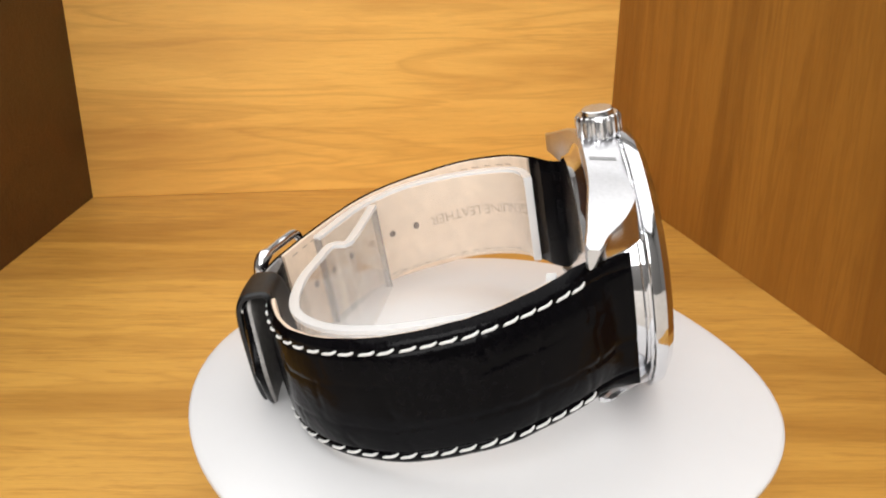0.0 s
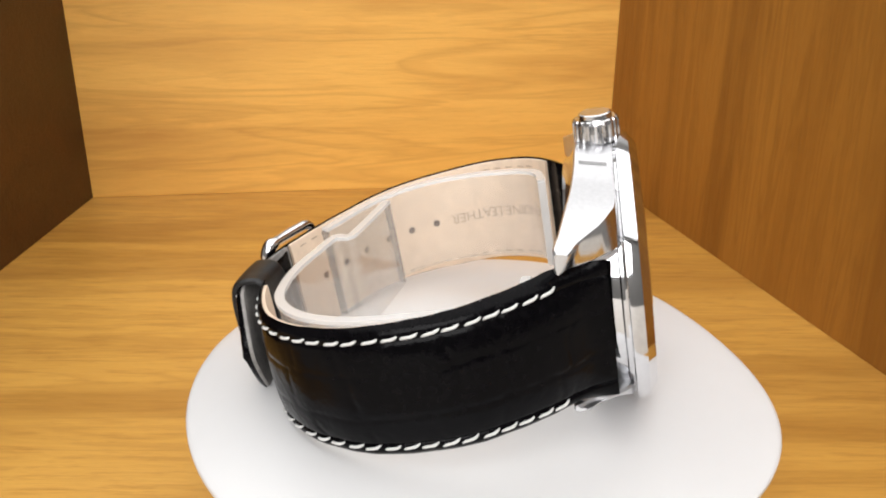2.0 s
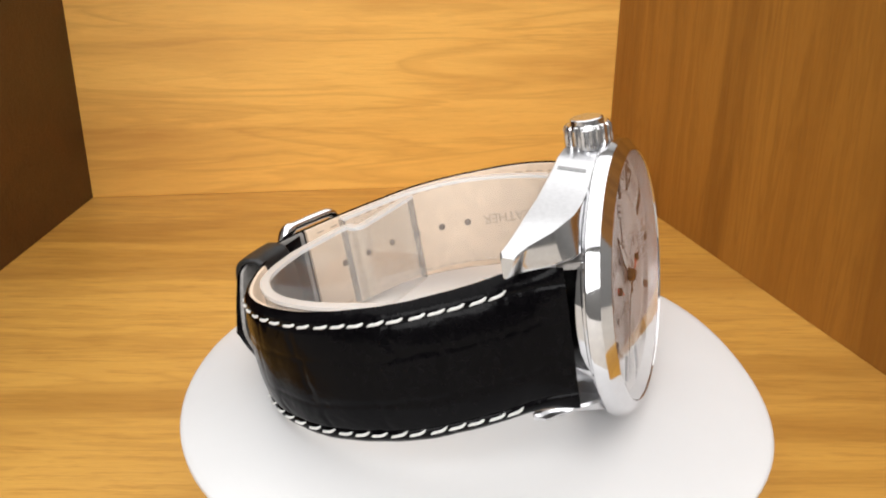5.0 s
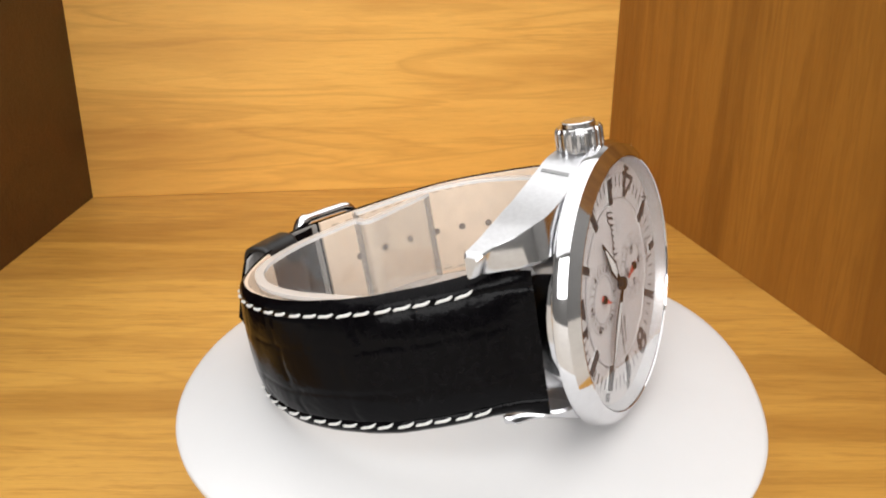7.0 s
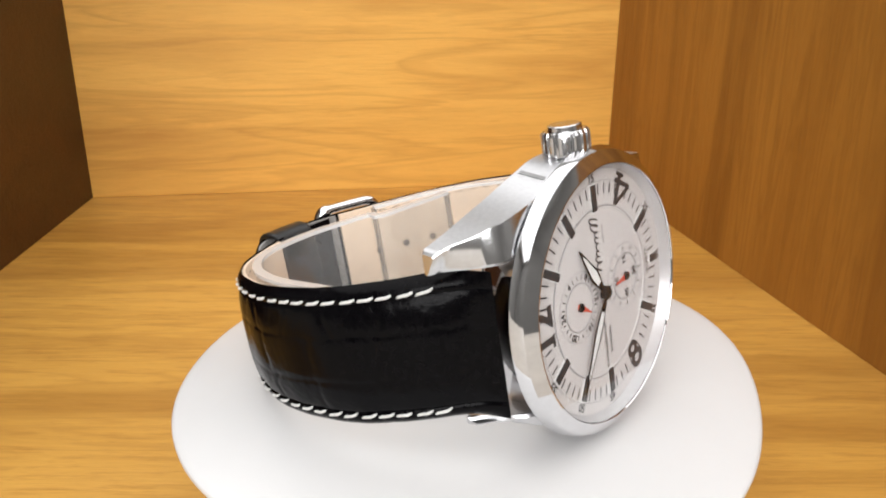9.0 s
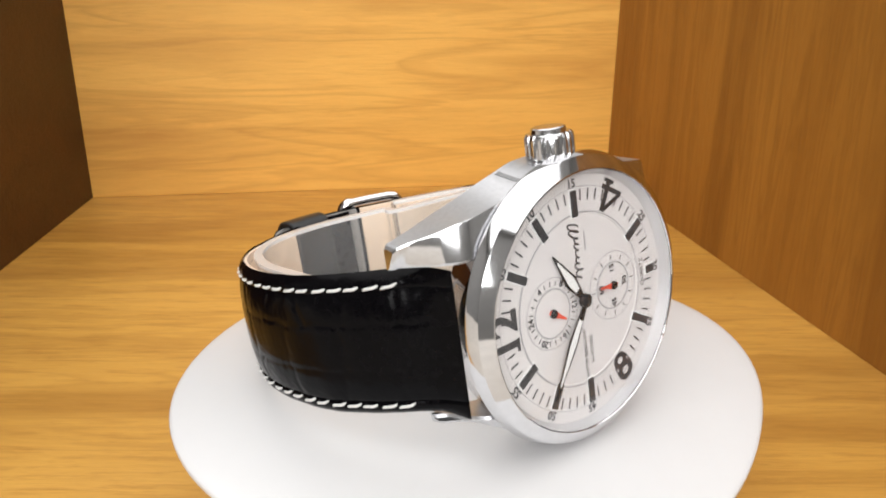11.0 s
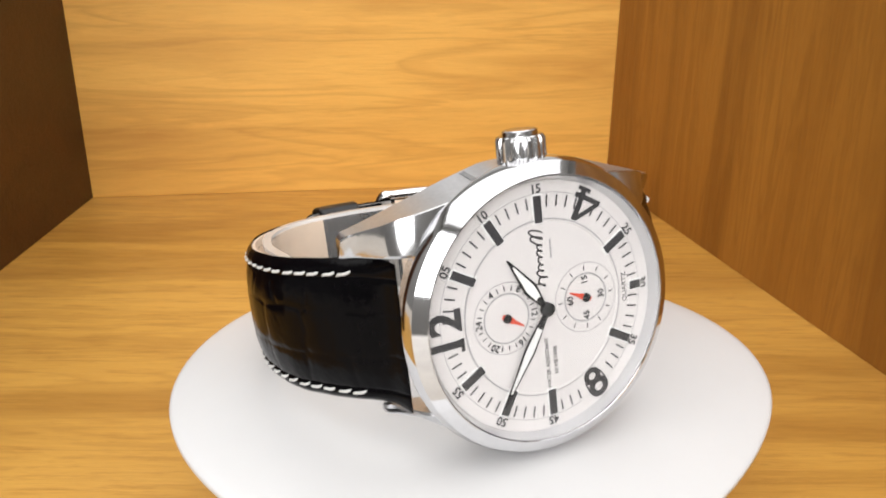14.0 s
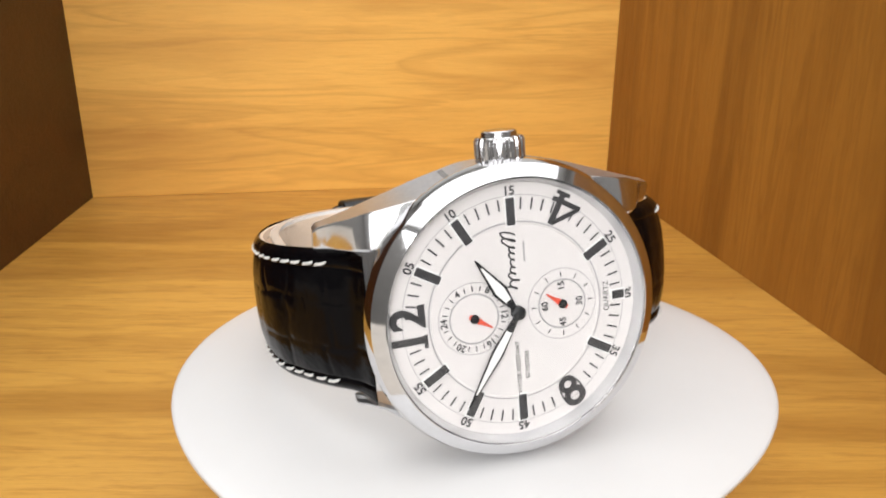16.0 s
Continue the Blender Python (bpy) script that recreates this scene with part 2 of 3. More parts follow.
def stand_top(x, y):
    """Height in mm of the stand's top above the shelf."""
    return 113 - 76.4 + STAND_TILT * y


def turning_stand():
    ob = new("display_stand")
    tagged(ob, label="round white plastic turntable with a soft uneven rim", category="display stand")
    n, rings = 128, []
    for f, drop in ((0.0, 0.0), (0.3, 0.0), (0.55, 0.0), (0.66, 0.25), (0.78, 0.95), (0.88, 1.8), (0.95, 2.55), (0.985, 3.05), (0.996, 3.3), (1.0, 3.6), (0.998, 4.4), (0.98, 4.7), (0.9, 4.9), (0.6, 5.0)):
        ring = []
        for k in range(n):
            a = 2 * math.pi * k / n
            r = stand_radius(a) * max(f, 0.002)
            x, y = r * math.cos(a), r * math.sin(a)
            flat = max(0, min(1, (1 - f) / 0.28))
            z = 113 - 76.4 + STAND_TILT * y * flat - drop
            ring.append((x * MM, y * MM, z * MM))
        rings.append(ring)
    part("plate", loft(rings), WHITE, ob, "white plastic plate with rounded edge", angle=60)
    part("base", move(lathe([(0, 0.2), (40, 0.2), (41, 1.2), (41, 29), (40, 31.2), (0, 31.2)], 64), pose(0, 0, 0)), WHITE, ob)
    return ob


stand = turning_stand()

# ---------------------------------------------------------------- the watch
# Its own space: x to three o'clock, y to twelve, z out of the dial.
watch = new("wristwatch")
tagged(watch, label="steel wristwatch with white dial and black leather strap on edge", category="wristwatch")
E3, E12, EN = Vector((-0.0901, 0.14752, 0.98494)), Vector((-0.95194, -0.30343, -0.04163)), Vector((0.29273, -0.94136, 0.16777))
WATCH_AT = Matrix(((E3.x, E12.x, EN.x, 0.00449), (E3.y, E12.y, EN.y, -0.02673), (E3.z, E12.z, EN.z, -0.05472 + EYE_Z), (0, 0, 0, 1)))


def clock(deg, r):
    """Place on the dial, in mm, at an angle clockwise from twelve."""
    return r * math.sin(radians(deg)), r * math.cos(radians(deg))


def case():
    part("middle_case", lathe([(19.0, -1.5), (20.7, -1.55), (20.7, -2.0), (20.3, -2.25), (20.2, -7.3), (19.8, -7.8), (18.5, -8.6), (18.0, -9.6), (0, -9.8)]), STEEL, watch, "polished steel case")
    part("bezel", lathe([(19.65, 0.4), (19.7, 1.9), (19.78, 2.06), (19.95, 2.04), (21.5, 1.0), (21.75, 0.82), (21.88, 0.5), (22.35, -0.8), (22.35, -1.1), (22.1, -1.25), (21.6, -1.3), (21.5, -1.6), (20.1, -1.6), (20.0, -0.6)], 160), STEEL, watch, "polished steel bezel", angle=24)
    part("inner_ring", lathe([(18.95, 0.02), (19.0, 0.12), (19.55, 1.55), (19.62, 1.7), (19.63, -0.5), (18.95, -0.5)], 128), RING, watch, "silver sloping ring round the dial", angle=25)
    for sx in (1, -1):
        for sy in (1, -1):
            rings = []
            keys = [0, 4, 8, 12, 15, 18, 20, 22, 23.5, 25, 26.8]
            for y in [*np.linspace(0, 26.2, 54), 26.55, 26.8]:
                slim = 0 if sx > 0 else 3.2 * max(0.0, min(1.0, (y - 6) / 14))
                e = 0.4 * max(0.0, (y - 26.2) / 0.6)
                xi = eased(keys, [12.9, 12.8, 12.5, 12.0, 11.7, 11.5, 11.4, 11.4, 11.4, 11.4, 11.4], y)
                back = eased(keys, [21.9, 21.75, 20.9, 19.8, 18.8, 17.8, 17.1, 16.4, 15.9, 15.4, 14.9], y) - slim - e
                front = eased(keys, [21.6, 21.0, 19.4, 18.1, 17.6, 17.1, 16.7, 16.0, 15.5, 15.0, 14.5], y) - slim - e
                xi += 0 if sx > 0 else 0.6
                front, back = max(front, 12.8), max(back, 13.1)
                zt = eased(keys, [-1.55, -1.55, -1.6, -1.6, -1.65, -1.95, -2.8, -4.2, -5.7, -7.2, -8.2], y) - e
                zi = eased(keys, [-1.5, -1.5, -1.5, -1.5, -1.5, -1.55, -2.0, -3.9, -6.1, -8.3, -9.3], y) - e
                zb = eased(keys, [-7.4, -7.5, -7.6, -7.9, -8.3, -8.9, -9.3, -9.7, -10.0, -10.4, -10.8], y) + e
                # brushed outer face, polished front face, thin bevels between
                ring = [(xi, zb + 0.2), (xi + 0.2, zb), (back - 0.3, zb), (back, zb + 0.3), (front + 0.12, zt - 0.1), (front - 0.15, zt + 0.05), (xi + 0.45, zi), (xi, zi - 0.45)]
                reach = y if sx > 0 else y - 3.6 * max(0.0, (y - 15) / 11.8)
                rings.append([(sx * x * MM, sy * reach * MM, z * MM) for x, z in ring])
            lug = part("lug", loft(rings), BRUSHED, watch, "steel lug, brushed outside with a polished front", angle=32)
            lug.data.materials.append(SATIN)
            for face in lug.data.polygons:
                if sx > 0 and face.index % 8 in (4, 5, 6) or face.index >= len(lug.data.polygons) - 2:
                    face.material_index = 1
        part("flank_slot", move(board((0.4 * MM, 1.0 * MM, 4.4 * MM), 0.00012), pose(20.22 * MM, sx * 7.7 * MM, -4.7 * MM, 0, -13.5, sx * 17)), SLOT, watch, "dull grey slot in the case flank")
        bar = bmesh.new()
        bmesh.ops.create_cone(bar, cap_ends=True, segments=12, radius1=0.4 * MM, radius2=0.4 * MM, depth=10.0 * MM)
        part("spring_bar", move(bar, pose(0, sx * 22.7 * MM, -8.8 * MM, 0, 90, 0)), STEEL, watch)


def crown():
    n, rings = 216, []
    for x, r, flute in ((20.4, 2.9, 0), (21.5, 2.9, 0), (21.55, 3.4, 0.0), (21.8, 3.65, 0.25), (24.6, 3.65, 0.28), (25.05, 3.4, 0.2), (25.2, 3.1, 0), (25.2, 2.6, 0), (25.85, 2.55, 0), (26.0, 2.3, 0)):
        ring = []
        for k in range(n):
            a = 2 * math.pi * k / n
            rr = r - flute * (1 if math.cos(18 * a) < -0.25 else 0 if math.cos(18 * a) > 0.25 else 0.5)
            ring.append((x * MM, (-0.5 + rr * math.cos(a)) * MM, (-3.8 + rr * math.sin(a)) * MM))
        rings.append(ring)
    part("crown", loft(rings), SATIN, watch, "fluted steel crown", angle=25)


def figure_four():
    """A bold four with an open counter and a slab foot."""
    bm = bmesh.new()
    for quad in (((0.45, -2.5), (1.4, -2.5), (1.4, 2.5), (0.45, 2.5)), ((-0.2, -2.55), (2.0, -2.55), (2.0, -1.95), (-0.2, -1.95)), ((-2.5, -1.5), (2.2, -1.5), (2.2, -0.75), (-2.5, -0.75)),
                 ((-2.5, -0.8), (-1.6, -0.8), (1.4, 2.5), (0.45, 2.5))):
        lo = [bm.verts.new((x * MM, y * MM, -0.00002)) for x, y in quad]
        hi = [bm.verts.new((x * MM, y * MM, 0.00002)) for x, y in quad]
        bm.faces.new(list(reversed(lo))), bm.faces.new(hi)
        for i in range(4):
            bm.faces.new((lo[i], lo[(i + 1) % 4], hi[(i + 1) % 4], hi[i]))
    for k, v in enumerate(bm.verts):
        v.co.z += (k // 8) * 0.000004
    return bm


def figure_eight():
    """A bold eight of two rings."""
    bm = bmesh.new()
    for cy, ro, ri, z in ((1.2, 1.38, 0.55, 0.0), (-1.05, 1.62, 0.68, 0.000006)):
        n, loops = 36, []
        for r, h in ((ri, -0.00002), (ro, -0.00002), (ro, 0.00002), (ri, 0.00002)):
            loops.append([bm.verts.new((1.12 * r * MM * math.cos(2 * math.pi * k / n), (cy + r * math.sin(2 * math.pi * k / n)) * MM, h + z)) for k in range(n)])
        for a, b in zip(loops, loops[1:] + loops[:1]):
            for k in range(n):
                bm.faces.new((a[k], a[(k + 1) % n], b[(k + 1) % n], b[k]))
    return bm


def dial():
    d = part("dial", lathe([(0, 0), (12.9, 0), (13.0, 0.12), (13.2, 0.12), (13.3, 0.0), (18.9, 0.0), (18.9, -0.6), (0, -0.6)], 128), DIAL, watch, "silvery white dial with black numerals", angle=20)
    for deg in range(0, 360, 30):
        hour = deg // 30 or 12
        if hour in (12, 4, 8):
            x, y = clock(deg, 16.0)
            bm = figure_four() if hour == 4 else figure_eight() if hour == 8 else flat_text("12", 7.0, 0.2)
            if hour == 12:
                foot = board((2.0 * MM, 0.6 * MM, 0.04 * MM), 0.00001)
                me_foot = bpy.data.meshes.new("foot")
                move(foot, pose(-2.05 * MM, -2.15 * MM, 0)).to_mesh(me_foot)
                foot.free()
                bm.from_mesh(me_foot)
                bpy.data.meshes.remove(me_foot)
            part("numeral", move(bm, pose(x * MM, y * MM, 0.00005, 0, 0, -deg if hour == 12 else 180 - deg) @ Matrix.Diagonal((1.0, 1.0, 1.0, 1.0))), INK, d, smooth=False)
        else:
            r0, r1 = (15.3, 17.2) if hour == 6 else (12.85, 16.8)
            x, y = clock(deg, (r0 + r1) / 2)
            part("hour_marker", move(board((1.25 * MM, (r1 - r0) * MM, 0.3 * MM), 0.00006), pose(x * MM, y * MM, 0.00020, 0, 0, -deg)), INK, d)
            part("marker_surround", move(board((1.75 * MM, (r1 - r0 + 0.5) * MM, 0.16 * MM), 0.00005), pose(x * MM, y * MM, 0.00006, 0, 0, -deg)), LUME, d)
            x, y = clock(deg, 17.75)
            part("minute_number", move(flat_text("%02d" % (hour * 5), 1.8, 0.05), pose(x * MM, y * MM, 0.00003, 0, 0, -deg)), INK, d, smooth=False)
    part("inner_circle", lathe([(13.15, 0.02), (13.18, 0.14), (13.38, 0.14), (13.41, 0.02)], 128), GREY_INK, d)
    part("outer_circle", lathe([(17.05, 0.01), (17.07, 0.03), (17.15, 0.03), (17.17, 0.01)], 128), GREY_INK, d)
    tick = mesh_from(board((0.26 * MM, 1.7 * MM, 0.05 * MM), 0.00001), "minute_tick", INK)
    for k in range(60):
        if k % 5 == 0:
            continue
        ob = new("minute_tick", tick)
        ob.parent = d
        x, y = clock(6 * k, 15.9)
        ob.matrix_basis = pose(x * MM, y * MM, 0.00004, 0, 0, -6 * k)
    for cy, marks in ((6.5, ("24", "4", "8", "12", "16", "20")), (-7.2, ("60", "15", "30", "45"))):
        sub = part("subdial", move(lathe([(3.55, 0.02), (3.6, 0.1), (3.75, 0.1), (3.8, 0.02)], 64), pose(0, cy * MM, 0)), GREY_INK, d)
        # grey ink ring paints in the shade along the sunken subdial's edge
        part("subdial_rim_shade", move(lathe([(5.3, 0.01), (5.33, 0.05), (5.4, 0.05), (5.43, 0.01)], 64), pose(0, cy * MM, 0)), GREY_INK, d)
        count = 24 if len(marks) == 6 else 12
        for k in range(count):
            a = 360 * k / count
            if count == 24 and k % 4 == 0:
                continue
            x, y = clock(a, 4.5)
            part("subdial_tick", move(board((0.17 * MM, 0.75 * MM, 0.04 * MM), 0.00001), pose(x * MM, (cy + y) * MM, 0.00004, 0, 0, -a)), INK, d)
        for k, word in enumerate(marks):
            a = 360 * k / len(marks)
            x, y = clock(a, 4.55 if count == 24 else 2.75)
            part("subdial_number", move(flat_text(word, 1.45, 0.03), pose(x * MM, (cy + y) * MM, 0.0001, 0, 0, -a if count == 24 else 0)), INK, d, smooth=False)
    part("water_line", move(flat_text("WATER RESISTANT", 0.95), pose(-8.6 * MM, 0.2 * MM, 0.00003)), INK, d, smooth=False)
    part("water_line", move(flat_text("50 METERS", 0.95), pose(-8.4 * MM, -1.2 * MM, 0.00003)), INK, d, smooth=False)
    part("quartz_line", move(flat_text("QUARTZ", 1.15), pose(0, -14.35 * MM, 0.00003)), INK, d, smooth=False)
    # maker's mark: plain looped strokes
    pts = []
    rise = [1.5, 0.55, 0.8, 0.5, 0.42, 0.6, 0.5, 1.35, 1.5]
    for k in range(241):
        u = k / 240 * 8.5
        big = spline(range(9), rise, u)
        a = u * 2 * math.pi + 0.5 * math.sin(u * 2.3)
        pts.append((3.3 + u + (0.30 if big > 1 else 0.22) * math.sin(a) + 0.3 * big * math.cos(a), 0.2 + big * 0.75 * math.cos(a) + 0.45 * big - 0.25 - (0.8 if 1.6 < u < 2.2 else 0) * max(0, -math.cos(a))))
    rings = []
    for (x, y), (x2, y2) in zip(pts, pts[1:]):
        t = Vector((x2 - x, y2 - y)).normalized() * 0.13
        rings.append([((x - t.y) * MM, (y + t.x) * MM, 0.00003), ((x + t.y) * MM, (y - t.x) * MM, 0.00003), ((x + t.y) * MM, (y - t.x) * MM, 0.00008), ((x - t.y) * MM, (y + t.x) * MM, 0.00008)])
    part("maker_mark", loft(rings), INK, d, smooth=False)
    part("small_line", move(board((3.0 * MM, 0.28 * MM, 0.04 * MM), 0.00001), pose(8.8 * MM, -1.7 * MM, 0.00004)), GREY_INK, d)
    return d


def leaf(length, width, tail, z, thick):
    """A tapering hand that points to twelve."""
    bm = bmesh.new()
    outline = [(-0.35, tail), (0.35, tail), (0.45, 1.0), (width / 2, length * 0.42), (0.12, length), (-0.12, length), (-width / 2, length * 0.42), (-0.45, 1.0)]
    lo = [bm.verts.new((x * MM, y * MM, z * MM)) for x, y in outline]
    hi = [bm.verts.new((x * MM, y * MM, (z + thick) * MM)) for x, y in outline]
    bm.faces.new(list(reversed(lo))), bm.faces.new(hi)
    for i in range(len(lo)):
        j = (i + 1) % len(lo)
        bm.faces.new((lo[i], lo[j], hi[j], hi[i]))
    return bm


def watch_hands():
    for name, length, width, z, deg in (("hour_pointer", 10.4, 2.3, 0.5, HOUR_DEG), ("minute_pointer", 15.6, 1.9, 0.8, MINUTE_DEG)):
        h = part(name, move(leaf(length, width, -1.0, z, 0.12), pose(0, 0, 0, 0, 0, -deg)), BLACK, watch, "black framed pointer with white fill", smooth=False)
        inner = leaf(length * 0.74, width * 0.66, 1.2, z + 0.10, 0.05)
        part("lume_fill", move(inner, pose(*[c * MM for c in (*clock(deg, length * 0.12), 0)], 0, 0, -deg)), LUME, h, smooth=False)
    part("hub_cap", lathe([(0, 1.35), (0.8, 1.3), (1.05, 1.1), (1.05, 0.3), (0, 0.3)], 32), BLACK, watch)
    for name, cy, deg in (("day_pointer", 6.5, DAY_DEG), ("seconds_pointer", -7.2, 0.0)):
        ob = new(name, mesh_from(leaf(3.1, 0.62, -0.9, 0.22, 0.08), name, RED, smooth=False))
        ob.parent = watch
        ob.matrix_basis = pose(0, cy * MM, 0, 0, 0, -deg)
        tagged(ob, label="small red pointer")
        part("pin", lathe([(0, 0.6), (0.55, 0.55), (0.68, 0.4), (0.68, 0.1), (0, 0.1)], 24), BLACK, ob)
    return ob


HOUR_DEG, MINUTE_DEG, DAY_DEG = 55.5, 303.2, 213.0


def crystal():
    bm = lathe([(0, 2.6), (6, 2.55), (12, 2.4), (17, 2.1), (19.6, 1.9), (19.6, 1.75), (17, 1.93), (12, 2.2), (6, 2.35), (0, 2.4)], 96)
    ob = part("crystal", bm, GLASS, watch, "clear domed crystal")
    ob.visible_shadow = False


# the strap runs in the plane of y and z; its width lies along x
SHORT = [(21.3, -3.7), (22.6, -6.5), (24.6, -8.8), (27.0, -11.7), (30.4, -17.5), (33.2, -24), (34.5, -31), (34.2, -40), (31.4, -48.5), (26, -55), (18, -59.0), (9, -60.6), (0.5, -60.4)]
LONG = [(-21.3, -3.7), (-22.6, -6.5), (-25.0, -8.8), (-29.2, -11.5), (-34.6, -17.2), (-36.8, -24.5), (-36.4, -31), (-33.6, -39), (-29.2, -46), (-23, -51.6), (-15, -56.1), (-7, -59.8), (0, -62.5), (7, -63.9), (14, -63.9), (20.8, -62.2)]


def frames_of(points, step, outward):
    pts = catmull(points, step)
    out = []
    for i, p in enumerate(pts):
        t = (pts[min(i + 1, len(pts) - 1)] - pts[max(i - 1, 0)]).normalized()
        n = Vector((t.y, -t.x)) * outward
        out.append((p, t, n, i * step))
    return out


def half_width(s, total):
    return spline([0, 8, 22, 40, 62, 200], [11.2, 11.3, 11.1, 10.6, 9.6, 9.3], s)


def sag(s):
    """How far the strap's middle has sunk towards the nine o'clock side."""
    return spline([0, 8, 22, 40, 62, 200], [-0.6, -0.7, -1.3, -1.8, -1.5, -1.2], s)


def thickness(s):
    return spline([0, 2.5, 5, 8, 15, 33, 53, 73, 200], [1.0, 1.9, 3.3, 3.9, 3.4, 2.8, 2.3, 2.0, 1.9], s)


STEP = 0.4


def skin(a, s, th):
    """Depth of the padded outer face below its crown, at a share a of the half width."""
    pad = spline([0, 3, 7, 33, 63, 200], [0.15, 0.4, 1.0, 0.85, 0.45, 0.4], s)
    if a < 0.74:
        return -pad * (a / 0.74) ** 3
    if a < 0.80:
        return -pad - 0.22 * math.sin(math.pi * (a - 0.74) / 0.06)
    return -pad - max(0.0, th - 0.75 - pad) * ((a - 0.80) / 0.20) ** 2.6


def creases(u, w, s, key):
    """Depth of the embossed folds between the broad scales."""
    wob = noise.noise(Vector((s * 0.16, u * 2.0, key)))
    line = min(abs(u - 0.34 - 0.07 * wob), abs(u + 0.30 - 0.08 * wob)) * w
    row = 0 if u < -0.30 else 1 if u < 0.34 else 2
    pitch = (9.5, 11.0, 8.2)[row]
    at = (s + 1.4 * noise.noise(Vector((u * 3.0, s * 0.1, key + 5))) + row * 3.7) / pitch
    cross = abs(at - round(at)) * pitch
    live = 0.55 + 0.45 * noise.noise(Vector((s * 0.11, u * 1.5, key + 9)))
    return (0.16 * math.exp(-(line / 0.45) ** 2) + 0.2 * math.exp(-(cross / 0.4) ** 2)) * max(0.0, live) * (1 if abs(u) < 0.74 else 0.35)


def strap_piece(name, points, outward, label, point_tip):
    fr = frames_of(points, STEP, outward)
    total = fr[-1][3]
    rings, lining, tail = [], [], []
    for p, t, n, s in fr:
        w, th = half_width(s, total), thickness(s)
        if point_tip and total - s < 9:
            w *= max(0.08, math.sqrt(max(0, 1 - (1 - (total - s) / 9) ** 2)) * 0.55 + 0.45 * min(1, (total - s) / 5))
        prof = [(u * w, skin(abs(u), s, th) - creases(u, w, s, outward * 3.0)) for u in np.linspace(-1, 1, 71)]
        prof += [(w * 1.0, -th + 0.75), (w * 0.985, -th + 0.62), (-w * 0.985, -th + 0.62), (-w * 1.0, -th + 0.75)]
        wob = 0.12 * noise.noise(Vector((s * 0.25, 3.1, outward)))
        rings.append([((x + sag(s)) * MM, (p.x + n.x * (o + wob)) * MM, (p.y + n.y * (o + wob)) * MM) for x, o in prof])
        inner = [(-w * 0.97, -th + 0.6), (w * 0.97, -th + 0.6), (w * 0.97, -th + 0.1), (w * 0.93, -th), (-w * 0.93, -th), (-w * 0.97, -th + 0.1)]
        if point_tip and s > total - 24:
            tail.append([((x + sag(s)) * MM, (p.x + n.x * o) * MM, (p.y + n.y * o) * MM) for x, o in inner])
        if 12 < s < (total - 24 if point_tip else total - 13.5):
            lining.append([((x + sag(s)) * MM, (p.x + n.x * o) * MM, (p.y + n.y * o) * MM) for x, o in inner])
    ob = part(name, loft(rings), LEATHER, watch, label, angle=50)
    part("lining", loft(lining), LINING, ob, "nude leather lining", angle=50)
    if point_tip:
        part("tail_lining", loft(tail), TAIL_EDGE, ob, "grey leather underside of the tail", angle=50)
    return ob, fr, total


def stitches(ob, fr, total, first, last):
    rings = []
    for k in range(9):
        v = k / 4 - 1
        r = 0.205 * math.sqrt(max(0.15, 1 - abs(v) ** 4))
        rings.append([((0.10 * math.sin(math.pi * v) + 1.15 * r * math.cos(q)) * MM, 1.42 * v * MM, (0.16 - 0.36 * v * v + r * math.sin(q)) * MM) for q in [2 * math.pi * j / 7 for j in range(7)]])
    bm = loft(rings)
    me = mesh_from(bm, "stitch", THREAD)
    bm = bmesh.new()
    bmesh.ops.create_uvsphere(bm, u_segments=6, v_segments=4, radius=1)
    bmesh.ops.scale(bm, vec=(0.16 * MM, 1.0 * MM, 0.12 * MM), verts=bm.verts)
    back = mesh_from(bm, "lining_stitch", STAMP)
    for side in (1, -1):
        s = first
        while s < last:
            p, t, n, s0 = fr[min(len(fr) - 1, round(s / STEP))]
            w, th = half_width(s, total), thickness(s)
            o = skin(0.82, s, th)
            st = new("stitch", me)
            st.parent = ob
            ax = Vector((1, 0, 0))
            tt = Vector((0, t.x, t.y))
            nn = Vector((0, n.x, n.y))
            lean = radians(16 + random.uniform(-4, 4)) * (1 if ob.name.startswith("strap_long") else -1)
            along_ = (tt * math.cos(lean) + ax * math.sin(lean)).normalized()
            across = along_.cross(nn)
            at = Vector((sag(s) + side * w * 0.82, p.x + n.x * o, p.y + n.y * o)) * MM
            st.matrix_basis = Matrix(((across.x, along_.x, nn.x, at.x), (across.y, along_.y, nn.y, at.y), (across.z, along_.z, nn.z, at.z), (0, 0, 0, 1)))
            # the same seam on the lining
            if s < 12.8 or s > total - 25:
                s += 2.95
                continue
            o = -th
            st = new("lining_stitch", back)
            st.parent = ob
            at = Vector((sag(s) + side * w * 0.84, p.x + n.x * o, p.y + n.y * o)) * MM
            st.matrix_basis = Matrix(((ax.x, tt.x, nn.x, at.x), (ax.y, tt.y, nn.y, at.y), (ax.z, tt.z, nn.z, at.z), (0, 0, 0, 1)))
            s += 2.95


